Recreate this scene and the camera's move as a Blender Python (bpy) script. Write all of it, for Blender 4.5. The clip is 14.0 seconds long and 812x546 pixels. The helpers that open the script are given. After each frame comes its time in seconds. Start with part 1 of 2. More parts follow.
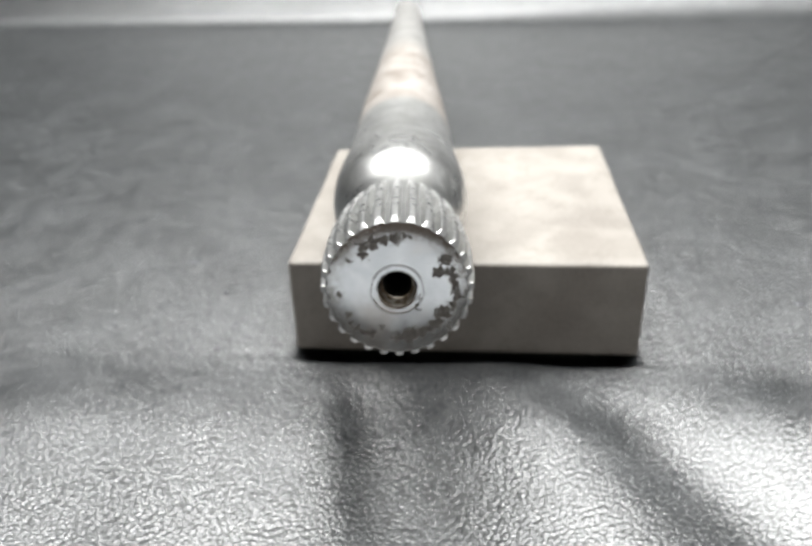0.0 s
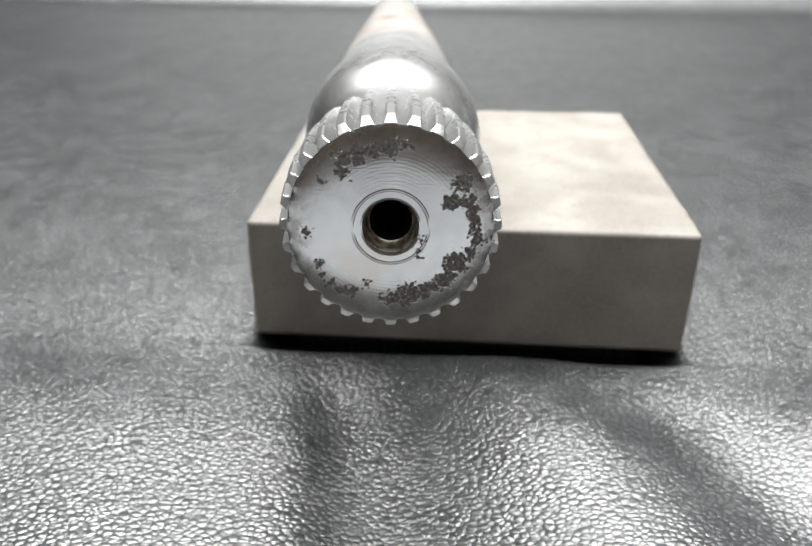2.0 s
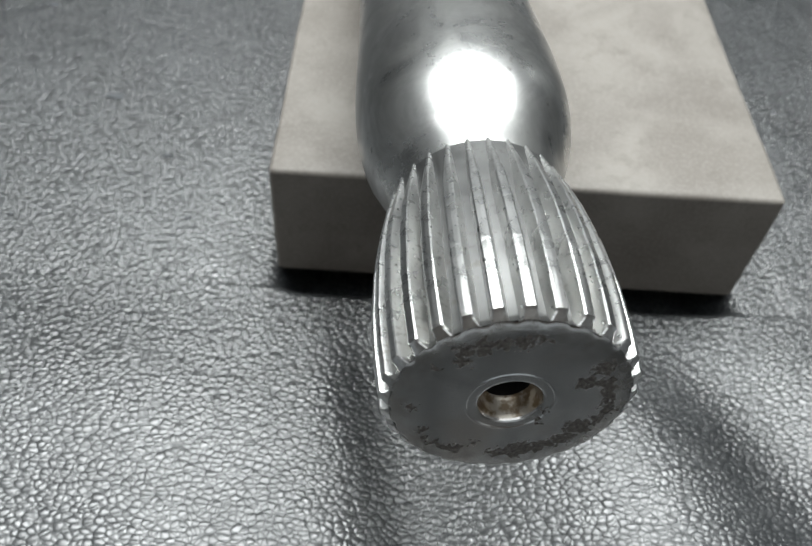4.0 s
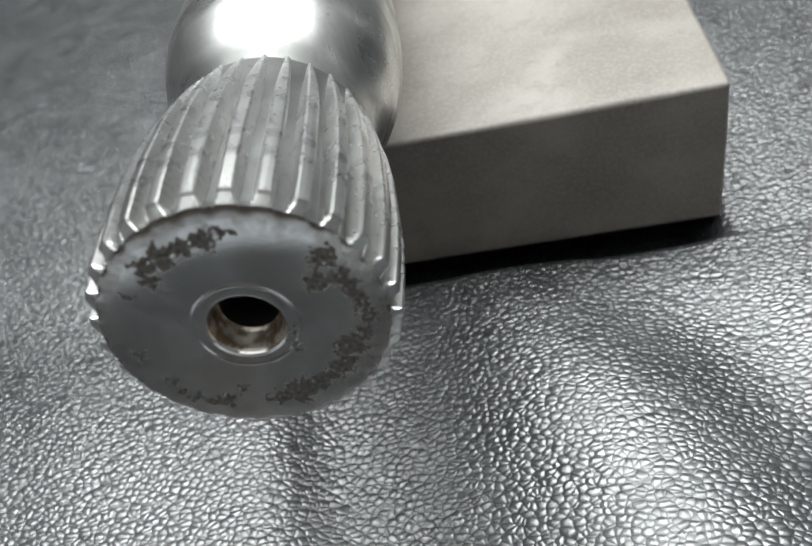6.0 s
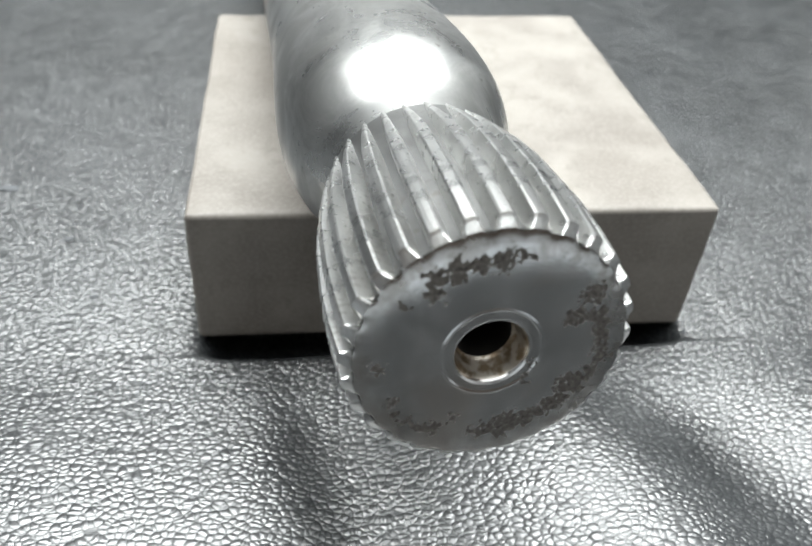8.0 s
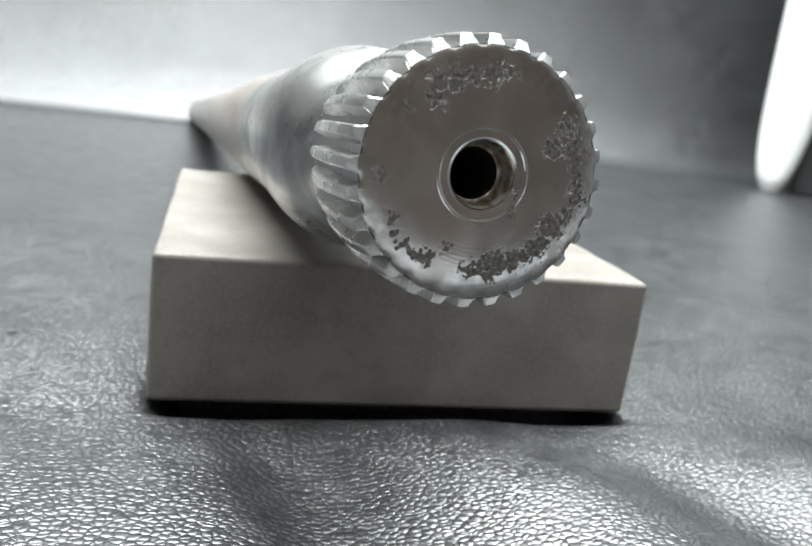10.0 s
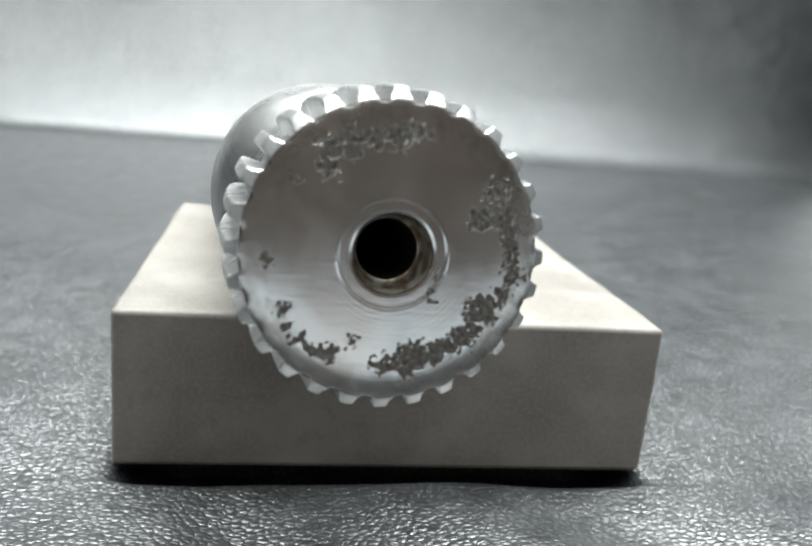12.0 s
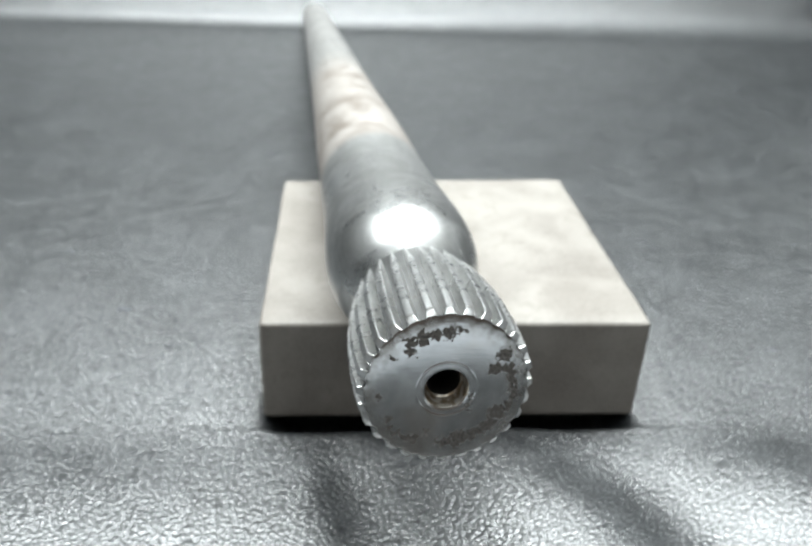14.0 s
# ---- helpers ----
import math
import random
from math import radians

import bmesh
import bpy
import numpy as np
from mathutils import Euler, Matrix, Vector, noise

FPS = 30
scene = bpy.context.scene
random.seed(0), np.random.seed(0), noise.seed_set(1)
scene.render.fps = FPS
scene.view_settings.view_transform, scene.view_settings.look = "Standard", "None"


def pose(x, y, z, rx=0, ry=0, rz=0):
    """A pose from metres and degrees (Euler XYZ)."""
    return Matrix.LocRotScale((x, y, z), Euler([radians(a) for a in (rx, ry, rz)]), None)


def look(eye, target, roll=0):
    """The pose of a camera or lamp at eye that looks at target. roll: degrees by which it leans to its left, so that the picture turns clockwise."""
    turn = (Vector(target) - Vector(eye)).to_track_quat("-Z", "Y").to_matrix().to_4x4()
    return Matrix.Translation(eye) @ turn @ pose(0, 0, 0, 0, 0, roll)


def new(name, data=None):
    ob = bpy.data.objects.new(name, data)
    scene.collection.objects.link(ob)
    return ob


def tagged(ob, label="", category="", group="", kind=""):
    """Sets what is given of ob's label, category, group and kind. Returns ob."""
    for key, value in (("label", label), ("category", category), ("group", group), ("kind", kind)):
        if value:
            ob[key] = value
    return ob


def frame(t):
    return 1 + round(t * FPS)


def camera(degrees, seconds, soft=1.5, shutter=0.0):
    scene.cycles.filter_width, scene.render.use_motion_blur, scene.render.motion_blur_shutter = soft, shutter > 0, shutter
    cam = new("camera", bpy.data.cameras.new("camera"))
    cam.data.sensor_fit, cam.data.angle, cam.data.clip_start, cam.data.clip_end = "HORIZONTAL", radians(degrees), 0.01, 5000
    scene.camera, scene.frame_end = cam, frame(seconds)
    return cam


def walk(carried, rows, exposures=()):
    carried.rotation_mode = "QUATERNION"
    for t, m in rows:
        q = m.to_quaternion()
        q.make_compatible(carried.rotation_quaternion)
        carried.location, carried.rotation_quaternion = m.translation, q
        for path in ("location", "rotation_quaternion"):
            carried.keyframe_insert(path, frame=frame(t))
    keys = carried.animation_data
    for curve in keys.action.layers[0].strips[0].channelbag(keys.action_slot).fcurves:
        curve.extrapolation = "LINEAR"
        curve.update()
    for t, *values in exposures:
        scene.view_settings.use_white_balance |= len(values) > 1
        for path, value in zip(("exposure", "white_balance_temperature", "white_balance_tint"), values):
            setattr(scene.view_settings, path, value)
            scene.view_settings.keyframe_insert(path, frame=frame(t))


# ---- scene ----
cam = camera(54.4, 14.0)
PATH = [
    (0, (0.04678, -0.17435, 0.11805), (0.03006, 0.00097, 0.02327), -1.81),
    (0.5, (0.04592, -0.17146, 0.11473), (0.03079, 0.00436, 0.02059), -1.47),
    (1, (0.04484, -0.15309, 0.10215), (0.03388, 0.02648, 0.01478), 0.20),
    (1.5, (0.04296, -0.14241, 0.08634), (0.03026, 0.03638, -0.00239), -0.06),
    (2, (0.04133, -0.14267, 0.08930), (0.03006, 0.03505, -0.00174), 0.64),
    (2.2, (0.03828, -0.14364, 0.09643), (0.02790, 0.03117, -0.00017), 0.41),
    (4.3, (0.02022, -0.09315, 0.12078), (0.02747, 0.02812, -0.03810), 6.10),
    (4.5, (0.02413, -0.09114, 0.12165), (0.02601, 0.02744, -0.03939), 2.92),
    (5, (0.04225, -0.08881, 0.12326), (0.02923, 0.02973, -0.03730), -9.23),
    (5.5, (0.05176, -0.09877, 0.11359), (0.01989, 0.03279, -0.03365), -17.38),
    (6, (0.05881, -0.10111, 0.09771), (0.02539, 0.03937, -0.04068), -17.92),
    (6.5, (0.06010, -0.10513, 0.09811), (0.02399, 0.03783, -0.03702), -18.19),
    (7, (0.05135, -0.10503, 0.11112), (0.02358, 0.04389, -0.01946), -14.07),
    (7.5, (0.02627, -0.10644, 0.11338), (0.02265, 0.04529, -0.01687), -4.17),
    (7.7, (0.02209, -0.10415, 0.10887), (0.03441, 0.04786, -0.02052), 0.46),
    (9.8, (0.00560, -0.12667, 0.06005), (0.05482, 0.05852, 0.00277), 8.22),
    (10, (0.00979, -0.12950, 0.06143), (0.05725, 0.05782, 0.00987), 7.60),
    (10.5, (0.01662, -0.14238, 0.06830), (0.05716, 0.04852, 0.02460), 6.27),
    (11, (0.02095, -0.13984, 0.06535), (0.05383, 0.05027, 0.01264), 5.49),
    (11.5, (0.02619, -0.12243, 0.06315), (0.05941, 0.06747, 0.00988), 5.73),
    (12, (0.02532, -0.11866, 0.06705), (0.05660, 0.07183, 0.01475), 5.39),
    (12.5, (0.02525, -0.11718, 0.06673), (0.05669, 0.07334, 0.01462), 5.45),
    (13, (0.02193, -0.12401, 0.07048), (0.05039, 0.06727, 0.01947), 5.06),
    (13.5, (0.01439, -0.13535, 0.08695), (0.03614, 0.05065, 0.01674), 4.85),
    (14, (0.01933, -0.15037, 0.12154), (0.03450, 0.02470, 0.02605), 2.78),
]
EXPOSURES = [(0, 0.04, 6650, 11.8), (2.2, 0.04, 6650, 11.8), (4.3, -1.00, 6420, 8.7), (5.1, -1.20, 6420, 8.7), (5.9, -0.55, 6440, 8.7), (6.5, -0.27, 6440, 8.4),
             (7.7, -0.10, 6480, 9.0), (9.8, 0.30, 6400, 7.8), (13.0, 0.28, 6390, 6.9), (14.0, 0.02, 6320, 7.0)]
walk(cam, [(t, look(eye, target, roll)) for t, eye, target, roll in PATH], EXPOSURES)

# The lens of a close-up camera: a shallow zone of sharpness.
cam.data.dof.use_dof = True
cam.data.dof.focus_distance = 0.087
cam.data.dof.aperture_fstop = 38.0

# ---- light ----
world = bpy.data.worlds.new("world")
scene.world = world
world.use_nodes = True
world.node_tree.nodes["Background"].inputs[0].default_value = (0.80, 0.90, 1.0, 1)
world.node_tree.nodes["Background"].inputs[1].default_value = 0.25


def area_lamp(name, eye, target, size, watts, colour, shape="DISK", size_y=None):
    data = bpy.data.lights.new(name, "AREA")
    data.shape, data.size, data.energy, data.color = shape, size, watts, colour
    if size_y:
        data.size_y = size_y
    ob = new(name, data)
    ob.matrix_world = look(eye, target)
    return ob


area_lamp("overhead_lamp", (0.035, 0.20, 0.62), (0.035, 0.12, 0.0), 0.90, 15.0, (0.970, 1.0, 0.992), "ELLIPSE", 0.44)
# Unseen fill, added for broad soft light on the leather and the block's front.
area_lamp("ceiling_fill", (0.0, -0.15, 2.26), (0.0, -0.15, 0.0), 3.0, 76.0, (0.945, 0.99, 1.0), "RECTANGLE", 3.0)


# ---- materials ----
class Nodes:
    """A short way to wire a material."""

    def __init__(self, name):
        self.mat = bpy.data.materials.new(name)
        self.mat.use_nodes = True
        self.tree = self.mat.node_tree
        self.bsdf = self.tree.nodes["Principled BSDF"]

    def add(self, kind, **values):
        n = self.tree.nodes.new(kind)
        for key, value in values.items():
            setattr(n, key, value)
        return n

    def link(self, a, b):
        self.tree.links.new(a, b)

    def feed(self, socket, value):
        if isinstance(value, bpy.types.NodeSocket):
            self.link(value, socket)
        else:
            socket.default_value = value

    def coords(self):
        return self.add("ShaderNodeTexCoord").outputs["Object"]

    def noise(self, vec, scale, detail=3.0, rough=0.5, distort=0.0):
        n = self.add("ShaderNodeTexNoise")
        self.link(vec, n.inputs["Vector"])
        n.inputs["Scale"].default_value = scale
        n.inputs["Detail"].default_value = detail
        n.inputs["Roughness"].default_value = rough
        n.inputs["Distortion"].default_value = distort
        return n.outputs["Fac"]

    def math(self, op, a, b=0.0, c=0.0, clamp=False):
        n = self.add("ShaderNodeMath", operation=op, use_clamp=clamp)
        for socket, value in zip(n.inputs, (a, b, c)):
            self.feed(socket, value)
        return n.outputs[0]

    def span(self, value, lo, hi, a=0.0, b=1.0):
        n = self.add("ShaderNodeMapRange", interpolation_type="SMOOTHSTEP")
        self.link(value, n.inputs["Value"])
        for key, v in (("From Min", lo), ("From Max", hi), ("To Min", a), ("To Max", b)):
            n.inputs[key].default_value = v
        return n.outputs[0]

    def mix(self, fac, a, b):
        n = self.add("ShaderNodeMix", data_type="RGBA")
        self.feed(n.inputs["Factor"], fac)
        self.feed(n.inputs[6], a if isinstance(a, bpy.types.NodeSocket) else (*a, 1))
        self.feed(n.inputs[7], b if isinstance(b, bpy.types.NodeSocket) else (*b, 1))
        return n.outputs[2]

    def bump(self, height, strength, distance, normal=None):
        n = self.add("ShaderNodeBump")
        n.inputs["Strength"].default_value = strength
        n.inputs["Distance"].default_value = distance
        self.link(height, n.inputs["Height"])
        if normal:
            self.link(normal, n.inputs["Normal"])
        return n.outputs[0]

    def out(self, **values):
        for key, value in values.items():
            socket = self.bsdf.inputs[{"base": "Base Color", "rough": "Roughness", "metal": "Metallic", "normal": "Normal",
                                       "spec": "Specular IOR Level", "coat": "Coat Weight", "ior": "IOR", "aniso": "Anisotropic"}[key]]
            self.feed(socket, (*value, 1) if isinstance(value, tuple) else value)
        return self.mat


def leather_material():
    m = Nodes("black_leather")
    p = m.coords()
    warp = m.add("ShaderNodeVectorMath", operation="MULTIPLY_ADD")
    noise_col = m.add("ShaderNodeTexNoise")
    m.link(p, noise_col.inputs["Vector"])
    noise_col.inputs["Scale"].default_value = 260
    m.link(noise_col.outputs["Color"], warp.inputs[0])
    warp.inputs[1].default_value = (0.0009, 0.0009, 0.0)
    m.link(p, warp.inputs[2])
    stretch = m.add("ShaderNodeMapping")
    stretch.inputs["Rotation"].default_value = (0, 0, 0.25)
    stretch.inputs["Scale"].default_value = (0.82, 1.1, 1.0)
    m.link(warp.outputs[0], stretch.inputs["Vector"])
    cell = m.add("ShaderNodeTexVoronoi", feature="F1")
    m.link(stretch.outputs[0], cell.inputs["Vector"])
    cell.inputs["Scale"].default_value = 980
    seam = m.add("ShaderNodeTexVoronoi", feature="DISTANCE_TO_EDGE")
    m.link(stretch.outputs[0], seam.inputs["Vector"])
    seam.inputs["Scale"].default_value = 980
    pebble = m.math("MULTIPLY", m.math("POWER", cell.outputs["Distance"], 2.0), -0.9)
    pebble = m.math("ADD", pebble, m.span(seam.outputs["Distance"], 0.0, 0.38, 0.0, 0.38))
    fine = m.noise(p, 2600, 3)
    broad = m.noise(p, 38, 4)
    height = m.math("MULTIPLY_ADD", fine, 0.05, pebble)
    height = m.math("MULTIPLY_ADD", m.noise(p, 300, 3), 0.09, height)
    worn = m.span(broad, 0.35, 0.7)
    base = m.mix(worn, (0.010, 0.0115, 0.0125), (0.018, 0.020, 0.0215))
    rough = m.math("MULTIPLY_ADD", m.span(m.noise(p, 130, 5, 0.6), 0.35, 0.65), 0.09, m.math("MULTIPLY_ADD", m.noise(p, 40, 3), 0.12, 0.27))
    dust = m.span(m.noise(p, 55, 5, 0.7), 0.68, 0.76, 0.0, 0.35)
    base = m.mix(dust, base, (0.10, 0.10, 0.10))
    # Lower specular along the seams puts shade between the pebbles into the material.
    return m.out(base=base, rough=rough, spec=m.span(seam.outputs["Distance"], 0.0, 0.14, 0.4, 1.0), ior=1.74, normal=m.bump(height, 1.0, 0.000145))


def stone_material():
    m = Nodes("grey_stone")
    p = m.coords()
    blot = m.noise(p, 55, 4, 0.55, 0.4)
    grain = m.noise(p, 1500, 3)
    col = m.mix(m.span(blot, 0.3, 0.72), (0.168, 0.150, 0.133), (0.248, 0.229, 0.206))
    col = m.mix(m.span(m.noise(p, 210, 4, 0.6), 0.50, 0.70, 0.0, 0.5), col, (0.150, 0.132, 0.115))
    col = m.mix(m.span(m.noise(p, 24, 3), 0.54, 0.75, 0.0, 0.6), col, (0.142, 0.123, 0.106))
    col = m.mix(m.span(grain, 0.40, 0.70, 0.0, 0.35), col, (0.285, 0.272, 0.25))
    h = m.math("MULTIPLY_ADD", grain, 0.5, m.noise(p, 260, 3))
    return m.out(base=col, rough=m.span(blot, 0.3, 0.7, 0.50, 0.62), spec=0.4, normal=m.bump(h, 0.25, 0.00012))


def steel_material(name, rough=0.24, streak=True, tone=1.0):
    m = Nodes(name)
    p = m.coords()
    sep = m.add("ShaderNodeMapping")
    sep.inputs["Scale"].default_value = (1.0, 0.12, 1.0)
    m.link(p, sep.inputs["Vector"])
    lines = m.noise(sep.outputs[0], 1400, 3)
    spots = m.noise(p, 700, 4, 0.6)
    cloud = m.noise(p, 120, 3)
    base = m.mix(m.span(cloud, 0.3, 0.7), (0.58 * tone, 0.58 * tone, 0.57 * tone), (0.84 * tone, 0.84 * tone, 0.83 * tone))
    base = m.mix(m.span(spots, 0.58, 0.70, 0.0, 0.4), base, (0.16, 0.14, 0.12))
    r = m.math("MULTIPLY_ADD", spots, 0.20, rough - 0.08)
    h = m.math("MULTIPLY_ADD", spots, 0.6, lines) if streak else spots
    return m.out(base=base, metal=1.0, rough=r, normal=m.bump(h, 0.25, 0.00006))


def shaft_material():
    """Steel that is bright on the swelling and goes dull, tan and rust-stained along the bar."""
    m = Nodes("worn_shaft_steel")
    p = m.coords()
    xyz = m.add("ShaderNodeSeparateXYZ")
    m.link(p, xyz.inputs[0])
    along = m.math("ADD", xyz.outputs["Y"], m.math("MULTIPLY", m.noise(p, 60, 3), 0.012))
    spots = m.noise(p, 420, 4, 0.65)
    cloud = m.noise(p, 85, 5, 0.6, 0.8)
    steel = m.mix(m.span(cloud, 0.36, 0.62), (0.36, 0.36, 0.35), (0.62, 0.62, 0.61))
    tan = m.mix(m.span(cloud, 0.42, 0.66), (0.45, 0.415, 0.385), (0.34, 0.290, 0.25))
    zone = m.math("MULTIPLY", m.span(along, 0.100, 0.110), m.span(along, 0.20, 0.27, 1.0, 0.25))
    base = m.mix(zone, steel, tan)
    base = m.mix(m.span(spots, 0.62, 0.75, 0.0, 0.5), base, (0.13, 0.11, 0.09))
    rough = m.math("ADD", m.span(along, 0.066, 0.125, 0.22, 0.34), m.math("ADD", m.math("MULTIPLY", spots, 0.10), m.span(cloud, 0.38, 0.62, 0.12, 0.0)))
    h = m.math("ADD", spots, m.noise(p, 130, 3))
    return m.out(base=base, metal=m.span(zone, 0.0, 1.0, 1.0, 0.72), rough=rough, normal=m.bump(h, 0.18, 0.0001))


# Corroded spots on the end face: across, up and size in parts of the face's radius.
SPOTS = [(-0.45, 0.54, 0.075), (-0.44, 0.65, 0.085), (-0.32, 0.70, 0.09), (-0.17, 0.74, 0.075), (0.0, 0.77, 0.08), (0.14, 0.80, 0.05),
         (-0.66, 0.45, 0.035), (0.68, 0.44, 0.09), (0.58, 0.26, 0.09), (0.75, 0.26, 0.08), (0.80, 0.08, 0.065), (0.84, -0.11, 0.07),
         (0.64, -0.37, 0.115), (0.76, -0.26, 0.065), (0.52, -0.56, 0.09), (0.18, -0.69, 0.11), (0.34, -0.67, 0.08), (-0.02, -0.75, 0.07),
         (0.14, -0.79, 0.06), (-0.25, -0.59, 0.042), (-0.39, -0.67, 0.06), (-0.51, -0.65, 0.045), (-0.70, -0.38, 0.045), (-0.66, -0.50, 0.04),
         (-0.82, -0.05, 0.05), (0.79, 0.17, 0.06), (0.82, -0.02, 0.06), (0.70, -0.31, 0.06), (0.58, -0.47, 0.07), (0.43, -0.62, 0.06),
         (0.26, -0.69, 0.06), (0.07, -0.73, 0.06), (-0.59, -0.58, 0.05), (-0.45, -0.66, 0.05), (0.31, -0.125, 0.028), (0.27, -0.265, 0.036)]


def face_material(radius):
    m = Nodes("machined_end_steel")
    p = m.coords()
    flat = m.add("ShaderNodeVectorMath", operation="MULTIPLY")
    m.link(p, flat.inputs[0])
    flat.inputs[1].default_value = (1, 0, 1)
    length = m.add("ShaderNodeVectorMath", operation="LENGTH")
    m.link(flat.outputs[0], length.inputs[0])
    r = length.outputs["Value"]
    rings = m.math("SINE", m.math("MULTIPLY", r, 2 * math.pi / 0.00042))
    lobes = m.add("ShaderNodeTexVoronoi", feature="F1")
    m.link(p, lobes.inputs["Vector"])
    lobes.inputs["Scale"].default_value = 2000
    ragged = m.math("MULTIPLY", m.math("SUBTRACT", lobes.outputs["Distance"], 0.42), 0.0011)
    ragged = m.math("MULTIPLY_ADD", m.math("SUBTRACT", m.noise(p, 1700, 4, 0.6), 0.5), 0.0024, ragged)
    pits = None
    for across, up, size in SPOTS:
        d = m.add("ShaderNodeVectorMath", operation="DISTANCE")
        m.link(flat.outputs[0], d.inputs[0])
        d.inputs[1].default_value = (across * radius, 0, up * radius)
        here = m.span(m.math("ADD", d.outputs["Value"], ragged), size * radius * 1.0, size * radius * 1.2, 1.0, 0.0)
        pits = m.math("MAXIMUM", pits, here) if pits else here
    fleck = m.noise(p, 2300, 4, 0.62)
    pits = m.math("MULTIPLY", pits, m.span(m.noise(p, 1500, 3, 0.55), 0.32, 0.40, 0.1, 1.0))
    halo = m.math("MULTIPLY", pits, 0.75)
    pits = m.math("MULTIPLY", pits, m.span(fleck, 0.32, 0.46, 0.3, 1.0))
    grime = m.noise(p, 420, 5, 0.65)
    stain = m.math("MULTIPLY", m.span(r, radius * 0.70, radius * 0.95), m.span(grime, 0.42, 0.58, 0.05, 0.75))
    stain = m.math("MAXIMUM", stain, m.math("MULTIPLY", m.span(r, radius * 0.86, radius * 0.94), m.span(grime, 0.3, 0.6, 0.25, 0.6)))
    cloud = m.noise(p, 150, 4, 0.6, 0.8)
    brushed = m.add("ShaderNodeMapping")
    brushed.inputs["Rotation"].default_value = (0, 0.35, 0)
    brushed.inputs["Scale"].default_value = (0.10, 1.0, 1.0)
    m.link(p, brushed.inputs["Vector"])
    scratch = m.noise(brushed.outputs[0], 2600, 3)
    base = m.mix(m.span(cloud, 0.3, 0.7), (0.46, 0.46, 0.455), (0.60, 0.595, 0.585))
    base = m.mix(m.span(m.noise(p, 90, 3), 0.50, 0.70, 0.0, 0.45), base, (0.47, 0.40, 0.34))
    base = m.mix(stain, base, (0.29, 0.27, 0.245))
    rust = m.mix(m.span(fleck, 0.5, 0.68), (0.125, 0.112, 0.100), (0.032, 0.029, 0.027))
    base = m.mix(halo, base, (0.22, 0.195, 0.165))
    base = m.mix(pits, base, rust)
    rough = m.math("ADD", m.math("MULTIPLY_ADD", cloud, 0.16, 0.08), m.math("MULTIPLY", m.math("MAXIMUM", halo, m.math("MULTIPLY", stain, 0.4)), 0.35))
    h = m.math("ADD", m.math("MULTIPLY_ADD", scratch, 0.03, m.math("MULTIPLY_ADD", m.math("MULTIPLY", stain, grime), 0.05, m.math("MULTIPLY", rings, 0.003))), m.math("MULTIPLY_ADD", halo, m.math("MULTIPLY", fleck, -0.9), m.math("MULTIPLY", pits, -0.7)))
    return m.out(base=base, metal=m.span(pits, 0.2, 0.9, 1.0, 0.35), rough=rough, normal=m.bump(h, 0.6, 0.0003))


def plain_material(name, colour, rough=0.5):
    m = Nodes(name)
    p = m.coords()
    dark = tuple(c * 0.9 for c in colour)
    return m.out(base=m.mix(m.noise(p, 12, 4), dark, colour), rough=rough)


def rust_material():
    m = Nodes("rusty_bore")
    p = m.coords()
    n = m.noise(p, 900, 4)
    base = m.mix(m.span(n, 0.4, 0.62), (0.50, 0.46, 0.40), (0.20, 0.15, 0.10))
    return m.out(base=base, metal=0.75, rough=0.34, normal=m.bump(n, 0.4, 0.0001))


FACE_R = 0.0122
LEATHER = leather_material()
STONE = stone_material()
STEEL = steel_material("bright_spline_steel", 0.27)
# Tone cut to put shade between the teeth into the colour, along with grime.
GROOVE = steel_material("shaded_grimy_steel", 0.36, tone=0.42)
SHAFT = shaft_material()
FACE = face_material(FACE_R)
BORE = rust_material()
# Near-black colour stands in for the shade deep inside the bore.
DARK = plain_material("bore_shade_black", (0.012, 0.011, 0.010), 0.7)
WHITE = plain_material("white_enamel", (0.86, 0.87, 0.86), 0.35)
LINT = plain_material("pale_lint", (0.09, 0.094, 0.10), 0.9)
BLACK = plain_material("black_plastic", (0.02, 0.021, 0.022), 0.5)
WALL = plain_material("grey_wall_paint", (0.46, 0.465, 0.47), 0.8)
BEIGE = plain_material("beige_wall_paint", (0.205, 0.168, 0.145), 0.9)
TABLE = plain_material("pale_laminate", (0.47, 0.495, 0.525), 0.45)


# ---- helpers for meshes ----
def mesh_of(name, verts, faces, material, smooth=True):
    me = bpy.data.meshes.new(name)
    me.from_pydata(verts, [], faces)
    me.materials.append(material)
    me.update()
    for poly in me.polygons:
        poly.use_smooth = smooth
    return me


def part(name, me, parent, label=""):
    ob = new(name, me)
    ob.parent = parent
    return tagged(ob, label)


def turned(name, profile, material, sides=168, smooth=True):
    """A turned body round the local y axis; profile: (distance along, radius)."""
    verts, faces = [], []
    for s, r in profile:
        for k in range(sides):
            a = 2 * math.pi * k / sides
            verts.append((r * math.sin(a), s, r * math.cos(a)))
    for i in range(len(profile) - 1):
        for k in range(sides):
            n = (k + 1) % sides
            faces.append((i * sides + k, i * sides + n, (i + 1) * sides + n, (i + 1) * sides + k))
    return mesh_of(name, verts, faces, material, smooth)


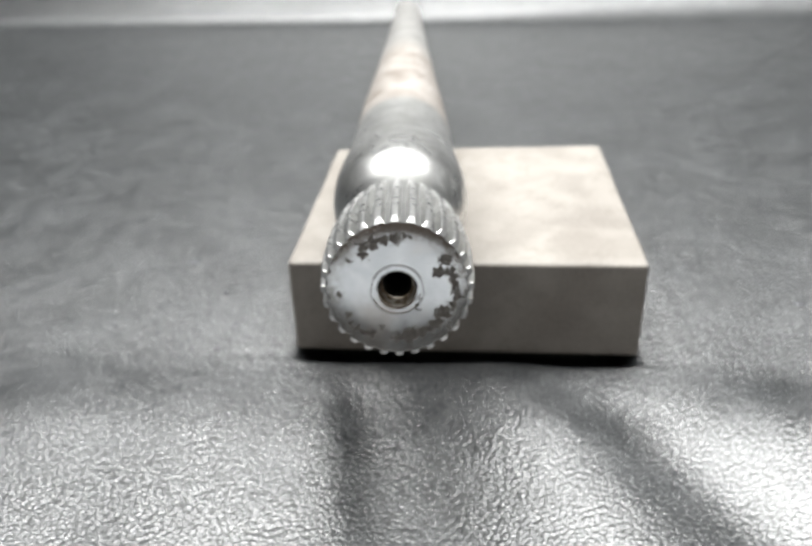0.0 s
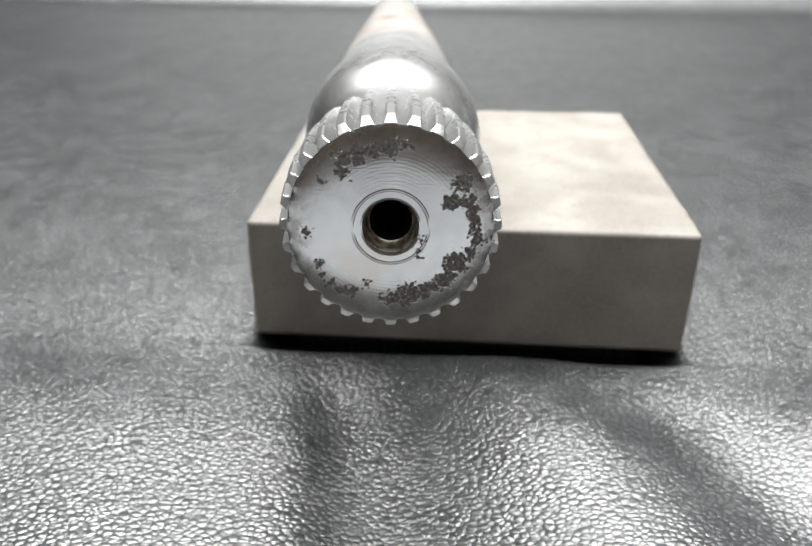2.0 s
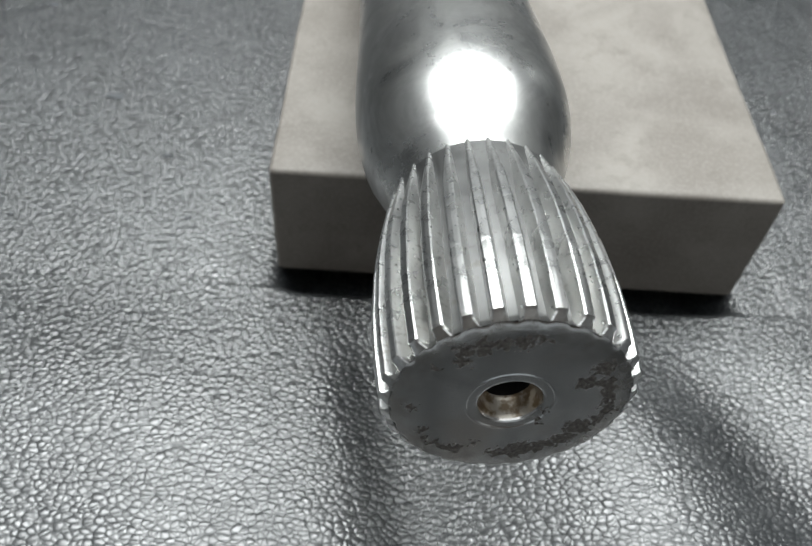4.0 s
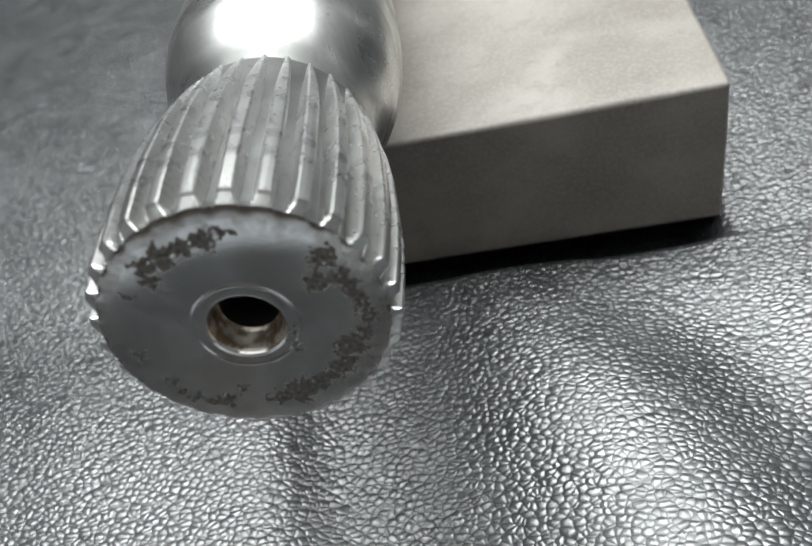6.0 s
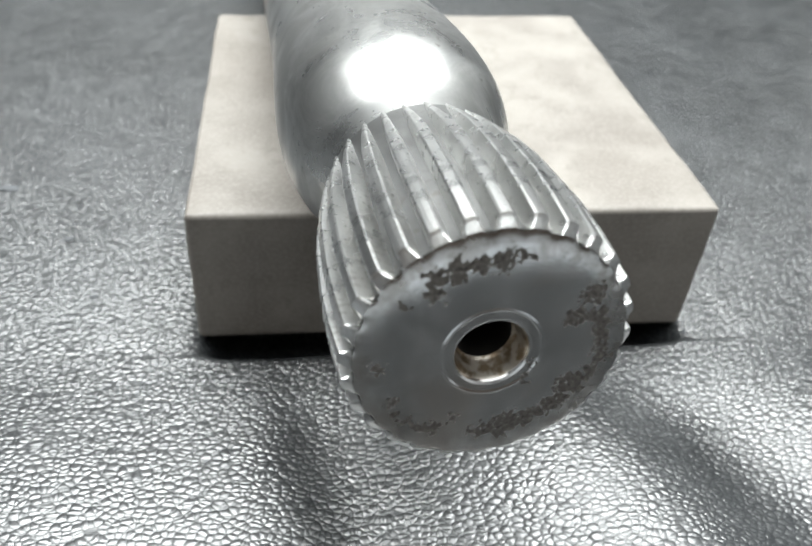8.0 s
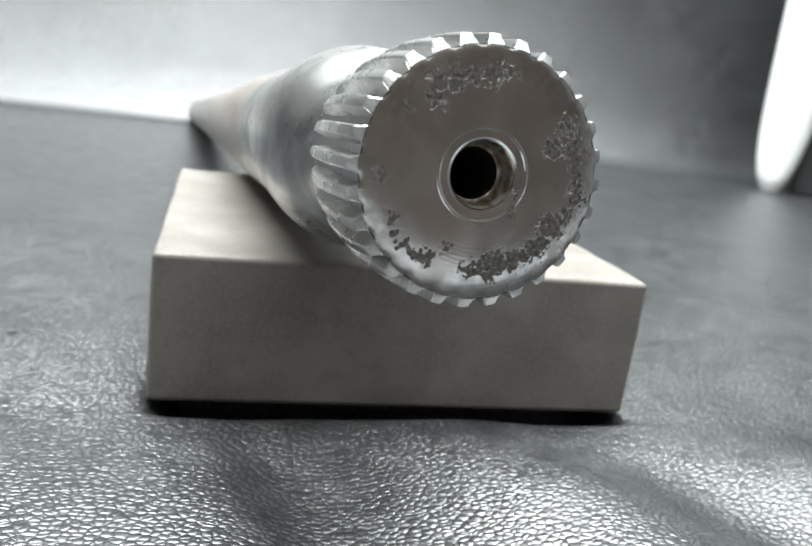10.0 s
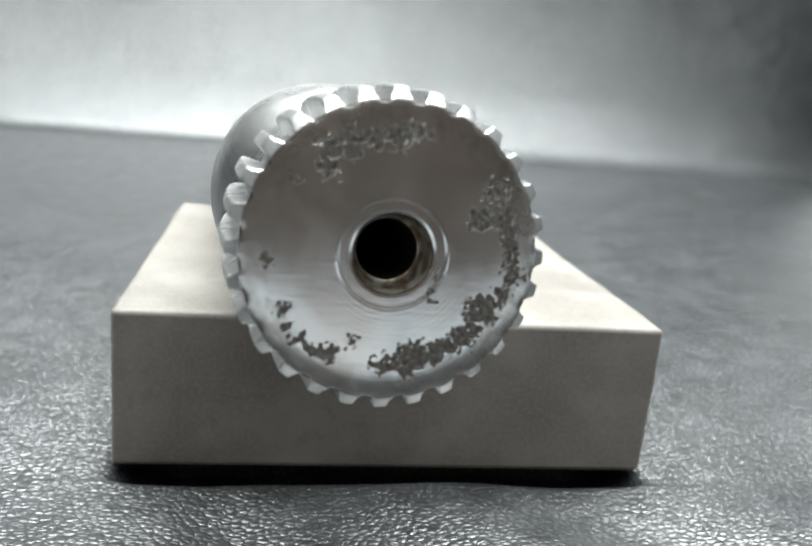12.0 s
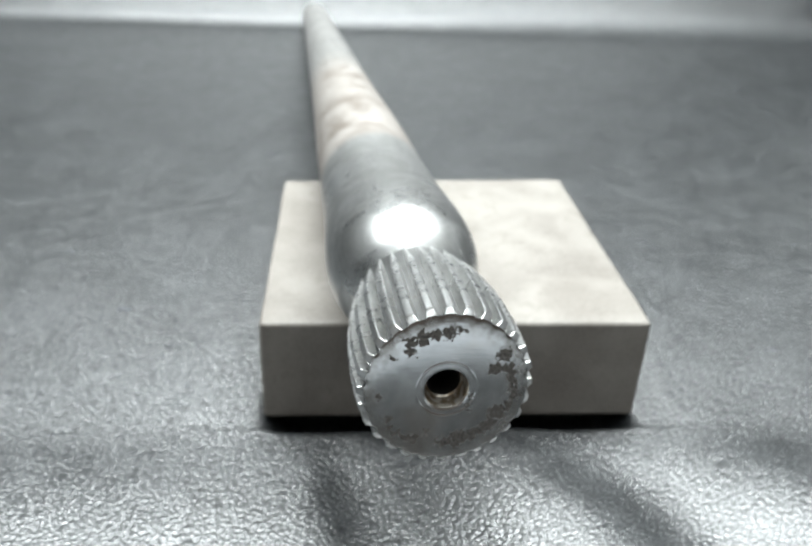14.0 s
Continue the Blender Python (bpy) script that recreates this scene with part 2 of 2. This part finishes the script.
def eased(keys, steps):
    """Points along a smooth profile through keys of (distance, radius)."""
    out = []
    for i in range(len(keys) - 1):
        p0, p1, p2, p3 = keys[max(i - 1, 0)], keys[i], keys[i + 1], keys[min(i + 2, len(keys) - 1)]
        h = p2[0] - p1[0]
        m1 = (p2[1] - p0[1]) / (p2[0] - p0[0])
        m2 = (p3[1] - p1[1]) / (p3[0] - p1[0])
        for k in range(steps):
            t = k / steps
            r = ((2 * t**3 - 3 * t**2 + 1) * p1[1] + (t**3 - 2 * t**2 + t) * h * m1
                 + (-2 * t**3 + 3 * t**2) * p2[1] + (t**3 - t**2) * h * m2)
            out.append((p1[0] + t * h, r))
    return out + [keys[-1]]


# ---- the leather ----
BACK = 0.437                      # where the sheet starts to rise


def bell(v, width):
    return math.exp(-(v / width) ** 2)


def step(v, width):
    """A soft step from 0 to 1 as v passes 0."""
    return 0.5 + 0.5 * math.tanh(v / (2 * width))


def fold(x, y):
    """Height of the soft folds of the sheet."""
    front = step(-(y + 0.016), 0.006)        # the folds lie before the block
    z = 0.0
    z += 0.0032 * bell(x - 0.064 + 0.30 * (y + 0.03), 0.018) * front
    z -= 0.0026 * bell(x - 0.094 + 0.60 * (y + 0.045), 0.015) * front
    z += 0.0022 * bell(x - 0.124 + 0.50 * (y + 0.035), 0.018) * front
    d = x - 0.0170 + 0.25 * (y + 0.02)              # a fold that drops sharply on one side
    z -= 0.0050 * step(d, 0.0030) * math.exp(-max(d, 0.0) / 0.020) * front
    z += 0.0009 * bell(x + 0.016 + 0.2 * (y + 0.05), 0.016) * front
    z += 0.0012 * bell(x + 0.055, 0.030) * front
    z += 0.0009 * noise.noise((x * 16, y * 16, 3.0)) * (0.3 + front)
    rise = min(max((-0.003 - y) / 0.036, 0.0), 1.0)
    z += 0.0026 * rise * rise * (3 - 2 * rise)
    if -0.012 < x < 0.102 and -0.004 < y < 0.1:
        z = min(z, -0.0002)
    # the sheet hangs hollow under the block's front edge
    lip = -0.0034 + 0.0014 * noise.noise((x * 45, 0.0, 7.0))
    inside = step(y - lip, 0.0004) * step(0.016 - y, 0.002)
    inside *= step(x - 0.0030, 0.0008) * step(0.0870 - x, 0.0008)
    z -= 0.0100 * inside
    return z


def slope(x, u):
    """The sheet's lean, in radians, u metres up from the crease: it bends sharply, then goes on rising more steeply."""
    sharp = 0.016 + 0.018 * step(x - 0.10, 0.03)
    lean = 57 * min(u / sharp, 1) + 12 * min(max(u - sharp, 0) / 0.04, 1) + 14 * min(max(u - 0.06, 0) / 0.12, 1)
    lean += 4 * noise.noise((x * 7, u * 9, 1.0)) * min(u / 0.02, 1)
    return radians(lean)


def leather_column(x, stops):
    """The points of one line of the sheet, from front to back and up."""
    out, y, z, last = [], BACK, 0.0, BACK
    for s in stops:
        if s <= BACK:
            out.append((x, s, fold(x, s)))
            continue
        a = slope(x, (s + last) / 2 - BACK)
        y, z, last = y + (s - last) * math.cos(a), z + (s - last) * math.sin(a), s
        out.append((x, y, z))
    return out


def axis(stops):
    """Values from coarse to fine and back: (end, step) pairs."""
    out = [stops[0]]
    for end, step in stops[1:]:
        n = max(1, round((end - out[-1]) / step))
        out += [out[-1] + (end - out[-1]) * (k + 1) / n for k in range(n)]
    return out


xs = axis([-1.1, (-0.2, 0.03), (-0.12, 0.008), (0.2, 0.002), (0.3, 0.01), (1.1, 0.03)])
ss = axis([-0.176, (-0.12, 0.006), (-0.012, 0.002), (0.004, 0.0005), (0.026, 0.0015), (0.14, 0.006), (0.42, 0.015), (BACK, 0.004), (0.475, 0.0015), (0.54, 0.005), (0.72, 0.015)])
columns = [leather_column(x, ss) for x in xs]
verts = [columns[i][j] for j in range(len(ss)) for i in range(len(xs))]
w = len(xs)
faces = [(j * w + i, j * w + i + 1, (j + 1) * w + i + 1, (j + 1) * w + i) for j in range(len(ss) - 1) for i in range(w - 1)]
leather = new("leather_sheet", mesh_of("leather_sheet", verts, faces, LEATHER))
thick = leather.modifiers.new("thickness", "SOLIDIFY")
thick.thickness, thick.offset = 0.0016, -1
tagged(leather, "black grained leather sheet with soft folds, curving up behind", "leather sheet", kind="structure")


# ---- the stone block ----
def block():
    bm = bmesh.new()
    low = [(0.0, 0.0), (0.09, 0.0), (0.09, 0.0915), (0.0, 0.083)]
    tops = [0.0264, 0.0268, 0.0256, 0.0272]
    bottom = [bm.verts.new((x, y, 0.0)) for x, y in low]
    top = [bm.verts.new((x, y, z)) for (x, y), z in zip(low, tops)]
    bm.faces.new(bottom[::-1])
    bm.faces.new(top)
    for k in range(4):
        n = (k + 1) % 4
        bm.faces.new((bottom[k], bottom[n], top[n], top[k]))
    bmesh.ops.subdivide_edges(bm, edges=list(bm.edges), cuts=24, use_grid_fill=True)
    sharp = [e for e in bm.edges if e.calc_face_angle(0.0) > 1.0]
    bmesh.ops.bevel(bm, geom=sharp, offset=0.0009, segments=3, profile=0.5, affect="EDGES")
    for v in bm.verts:                       # hand-worn: the faces are not quite true, the edges nibbled
        wave = 0.00022 * noise.noise(v.co * 55) + 0.00010 * noise.noise(v.co * 240)
        worn = 0.00035 * max(0.0, noise.noise(v.co * 130 + Vector((3, 1, 7))) - 0.25) if len(v.link_edges) and min(e.calc_length() for e in v.link_edges) < 0.0008 else 0.0
        if v.co.z > 0.002:
            v.co += v.normal * (wave - worn)
    me = bpy.data.meshes.new("stone_block")
    bm.to_mesh(me)
    bm.free()
    me.materials.append(STONE)
    for poly in me.polygons:
        poly.use_smooth = True
    ob = new("stone_block", me)
    return tagged(ob, "grey-beige rectangular stone block lying on black leather", "block")


block()

# ---- the splined shaft ----
TEETH, PHASE = 28, 0.0
shaft = new("splined_shaft")
shaft.matrix_world = pose(0.0341, -0.0581, 0.0519, -4.9, 0, 4.4)
tagged(shaft, "worn steel drive shaft with splined end, propped on a stone block", "shaft")



def face_mesh():
    """The flat end, its rim notched between the teeth, with a shallow turned ring round the bore."""
    per = 8
    sides = TEETH * per
    rings = [(0.00030, 0.0), (0.00024, -0.00012), (0.00016, -0.0006), (0.00008, -0.0012), (0.0, -0.0019), (0.0, 0.0075), (0.0, 0.00470), (-0.00004, 0.00455), (-0.00004, 0.00445), (0.00003, 0.00430), (0.00003, 0.0036), (0.0001, 0.00335), (0.0003, 0.00325)]
    verts, faces = [], []
    for i, (s, r) in enumerate(rings):
        for k in range(sides):
            a = 2 * math.pi * k / sides + radians(PHASE)
            radius = r
            if i < 5:
                turn = (k % per) / per
                radius = FACE_R + r - (0.00022 if i < 2 and 0.3 < turn < 0.7 else 0.0)
            verts.append((radius * math.sin(a), s, radius * math.cos(a)))
    for i in range(len(rings) - 1):
        for k in range(sides):
            n = (k + 1) % sides
            faces.append((i * sides + k, i * sides + n, (i + 1) * sides + n, (i + 1) * sides + k))
    me = mesh_of("end_face", verts, faces, FACE, False)
    for poly in me.polygons:
        poly.use_smooth = poly.index < 5 * sides
    return me


part("end_face", face_mesh(), shaft, "machined steel end with rust pits round its rim")
part("bore_lip", turned("bore_lip", [(0.0003, 0.00325), (0.0007, 0.00305), (0.0024, 0.00297), (0.0027, 0.0026)], BORE, 64), shaft, "rust-stained lip of the centre hole")
part("centre_bore", turned("centre_bore", [(0.0027, 0.0026), (0.06, 0.0026), (0.062, 0.0)], DARK, 64), shaft, "dark drilled centre hole")
CORE = [(0.0003, 0.0121), (0.0014, 0.0117), (0.011, 0.0117), (0.019, 0.0113), (0.0245, 0.0110), (0.0295, 0.0107)]
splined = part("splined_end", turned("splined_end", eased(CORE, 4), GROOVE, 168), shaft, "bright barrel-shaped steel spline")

BODY = [(0.0290, 0.0107), (0.0322, 0.0113), (0.0342, 0.0119), (0.0365, 0.0128), (0.0400, 0.0140), (0.0450, 0.0148), (0.0520, 0.0150), (0.0600, 0.0147), (0.0700, 0.0142),
        (0.0850, 0.0138), (0.110, 0.0136), (0.130, 0.0135), (0.150, 0.0132), (0.200, 0.0122), (0.300, 0.0110), (0.400, 0.0099), (0.500, 0.0088),
        (0.508, 0.0086), (0.512, 0.0078)]
body = eased(BODY, 6) + [(0.513, 0.0)]
part("shaft_bar", turned("shaft_bar", body, SHAFT, 128), shaft, "steel bar, tan and rust-stained behind its swelling")


def tooth_mesh():
    """One tooth along the y axis, standing up along z."""
    pitch = 2 * math.pi / TEETH
    stations = [(0.0003, 0.01222, 0.0114), (0.0009, 0.0129, 0.0114), (0.0011, 0.01318, 0.0114), (0.0033, 0.01335, 0.0114), (0.0055, 0.0135, 0.0114), (0.010, 0.0136, 0.0114),
                (0.0165, 0.0133, 0.0113), (0.021, 0.01275, 0.0109), (0.0248, 0.0120, 0.0106), (0.0280, 0.0112, 0.0104), (0.0300, 0.0107, 0.0103)]
    verts, faces = [], []
    for s, tip, low in stations:
        foot, top = 0.35 * pitch, 0.19 * pitch
        if s < 0.0005:
            top = 0.31 * pitch
        if s > 0.02:
            foot *= 1 - 0.55 * (s - 0.02) / 0.0105
            top *= 1 - 0.65 * (s - 0.02) / 0.0105
        edge = tip - 0.00012
        for a, r in ((-foot, low), (-top - 0.004, edge), (-top + 0.010, tip), (0.0, tip + 0.00002), (top - 0.010, tip), (top + 0.004, edge), (foot, low)):
            verts.append((r * math.sin(a), s, r * math.cos(a)))
    n = 7
    for i in range(len(stations) - 1):
        for k in range(n - 1):
            faces.append((i * n + k, i * n + k + 1, (i + 1) * n + k + 1, (i + 1) * n + k))
    faces.append(tuple(range(n - 1, -1, -1)))
    return mesh_of("spline_tooth", verts, faces, STEEL, False)


TOOTH = tooth_mesh()
for k in range(TEETH):
    tooth = part("spline_tooth", TOOTH, splined)
    tooth.matrix_local = pose(0, 0, 0, 0, 360 * k / TEETH + PHASE, 0)


# ---- at the far edge of the leather: a white stand with a dark box behind it ----
def white_stand():
    bm = bmesh.new()
    rows = 24
    ring = []
    for i in range(rows + 1):
        h = 0.32 * i / rows
        half = 0.007 + 0.0095 * (1 - math.exp(-h / 0.018)) + 0.05 * h
        lean = 0.03 * h
        ring.append([bm.verts.new((lean + half * math.cos(a), 0.012 * math.sin(a), h)) for a in [2 * math.pi * k / 24 for k in range(24)]])
    for a, b in zip(ring, ring[1:]):
        for k in range(24):
            n = (k + 1) % 24
            bm.faces.new((a[k], a[n], b[n], b[k]))
    bm.faces.new(ring[0][::-1])
    bm.faces.new(ring[-1])
    me = bpy.data.meshes.new("white_stand")
    bm.to_mesh(me)
    bm.free()
    me.materials.append(WHITE)
    for poly in me.polygons:
        poly.use_smooth = True
    ob = new("white_stand", me)
    ob.matrix_world = pose(0.425, 0.405, 0.0, 0, 0, -35)
    return tagged(ob, "white glossy tapered stand on the edge of black leather", "stand")


white_stand()


def dark_box():
    bm = bmesh.new()
    bmesh.ops.create_cube(bm, size=1, matrix=Matrix.LocRotScale((0, 0, 0.16), None, (0.13, 0.05, 0.32)))
    bmesh.ops.bevel(bm, geom=list(bm.edges), offset=0.004, segments=3, profile=0.5, affect="EDGES")
    me = bpy.data.meshes.new("dark_box")
    bm.to_mesh(me)
    bm.free()
    me.materials.append(BLACK)
    ob = new("dark_box", me)
    ob.matrix_world = pose(0.508, 0.385, -0.001, 0, 0, -35)
    return tagged(ob, "tall black box standing beside a white stand", "box")


dark_box()


# ---- specks of lint on the leather ----
def lint():
    rng = random.Random(5)
    places = [(-0.0444, 0.0493, 0.0026), (-0.028, 0.030, 0.0016), (0.140, 0.028, 0.0022), (0.155, 0.045, 0.0014), (-0.070, 0.085, 0.0018),
              (-0.020, 0.012, 0.0012), (0.115, 0.060, 0.0012), (-0.095, 0.030, 0.0014), (0.180, 0.095, 0.0016), (-0.055, 0.010, 0.0010)]
    verts, faces = [], []
    for x, y, size in places:
        z = fold(x, y) + 0.0002
        base = len(verts)
        n = 9
        for layer, k in ((0.0, 1.0), (0.0002, 0.6)):
            for i in range(n):
                a = 2 * math.pi * i / n
                r = size * k * rng.uniform(0.55, 1.0)
                verts.append((x + r * math.cos(a), y + 0.6 * r * math.sin(a), z + layer))
        for i in range(n):
            o = (i + 1) % n
            faces.append((base + i, base + o, base + n + o, base + n + i))
        faces.append(tuple(base + n + i for i in range(n)))
    return tagged(new("lint_specks", mesh_of("lint_specks", verts, faces, LINT, False)), "pale specks of dust and lint lying on leather", "lint", kind="stuff")


lint()


# ---- plain room ----
def slab(name, lo, hi, material, label, category):
    verts = [(x, y, z) for z in (lo[2], hi[2]) for y in (lo[1], hi[1]) for x in (lo[0], hi[0])]
    faces = [(0, 2, 3, 1), (4, 5, 7, 6), (0, 1, 5, 4), (2, 6, 7, 3), (0, 4, 6, 2), (1, 3, 7, 5)]
    return tagged(new(name, mesh_of(name, verts, faces, material, False)), label, category, kind="structure")


slab("table_top", (-1.2, -0.60, -0.05), (1.2, 0.75, -0.024), TABLE, "pale table top under the leather", "table")
slab("wall_north", (-2.0, 1.7, -0.8), (2.0, 1.8, 2.3), WALL, "plain grey wall", "wall")
slab("wall_south", (-2.0, -1.8, -0.8), (2.0, -1.7, 2.3), BEIGE, "plain beige wall", "wall")
slab("wall_east", (2.0, -1.8, -0.8), (2.1, 1.8, 2.3), WALL, "plain grey wall", "wall")
slab("wall_west", (-2.1, -1.8, -0.8), (-2.0, 1.8, 2.3), WALL, "plain grey wall", "wall")
slab("floor", (-2.1, -1.8, -0.9), (2.1, 1.8, -0.8), BEIGE, "plain beige floor", "floor")
slab("ceiling", (-2.1, -1.8, 2.3), (2.1, 1.8, 2.4), WALL, "plain grey ceiling", "ceiling")
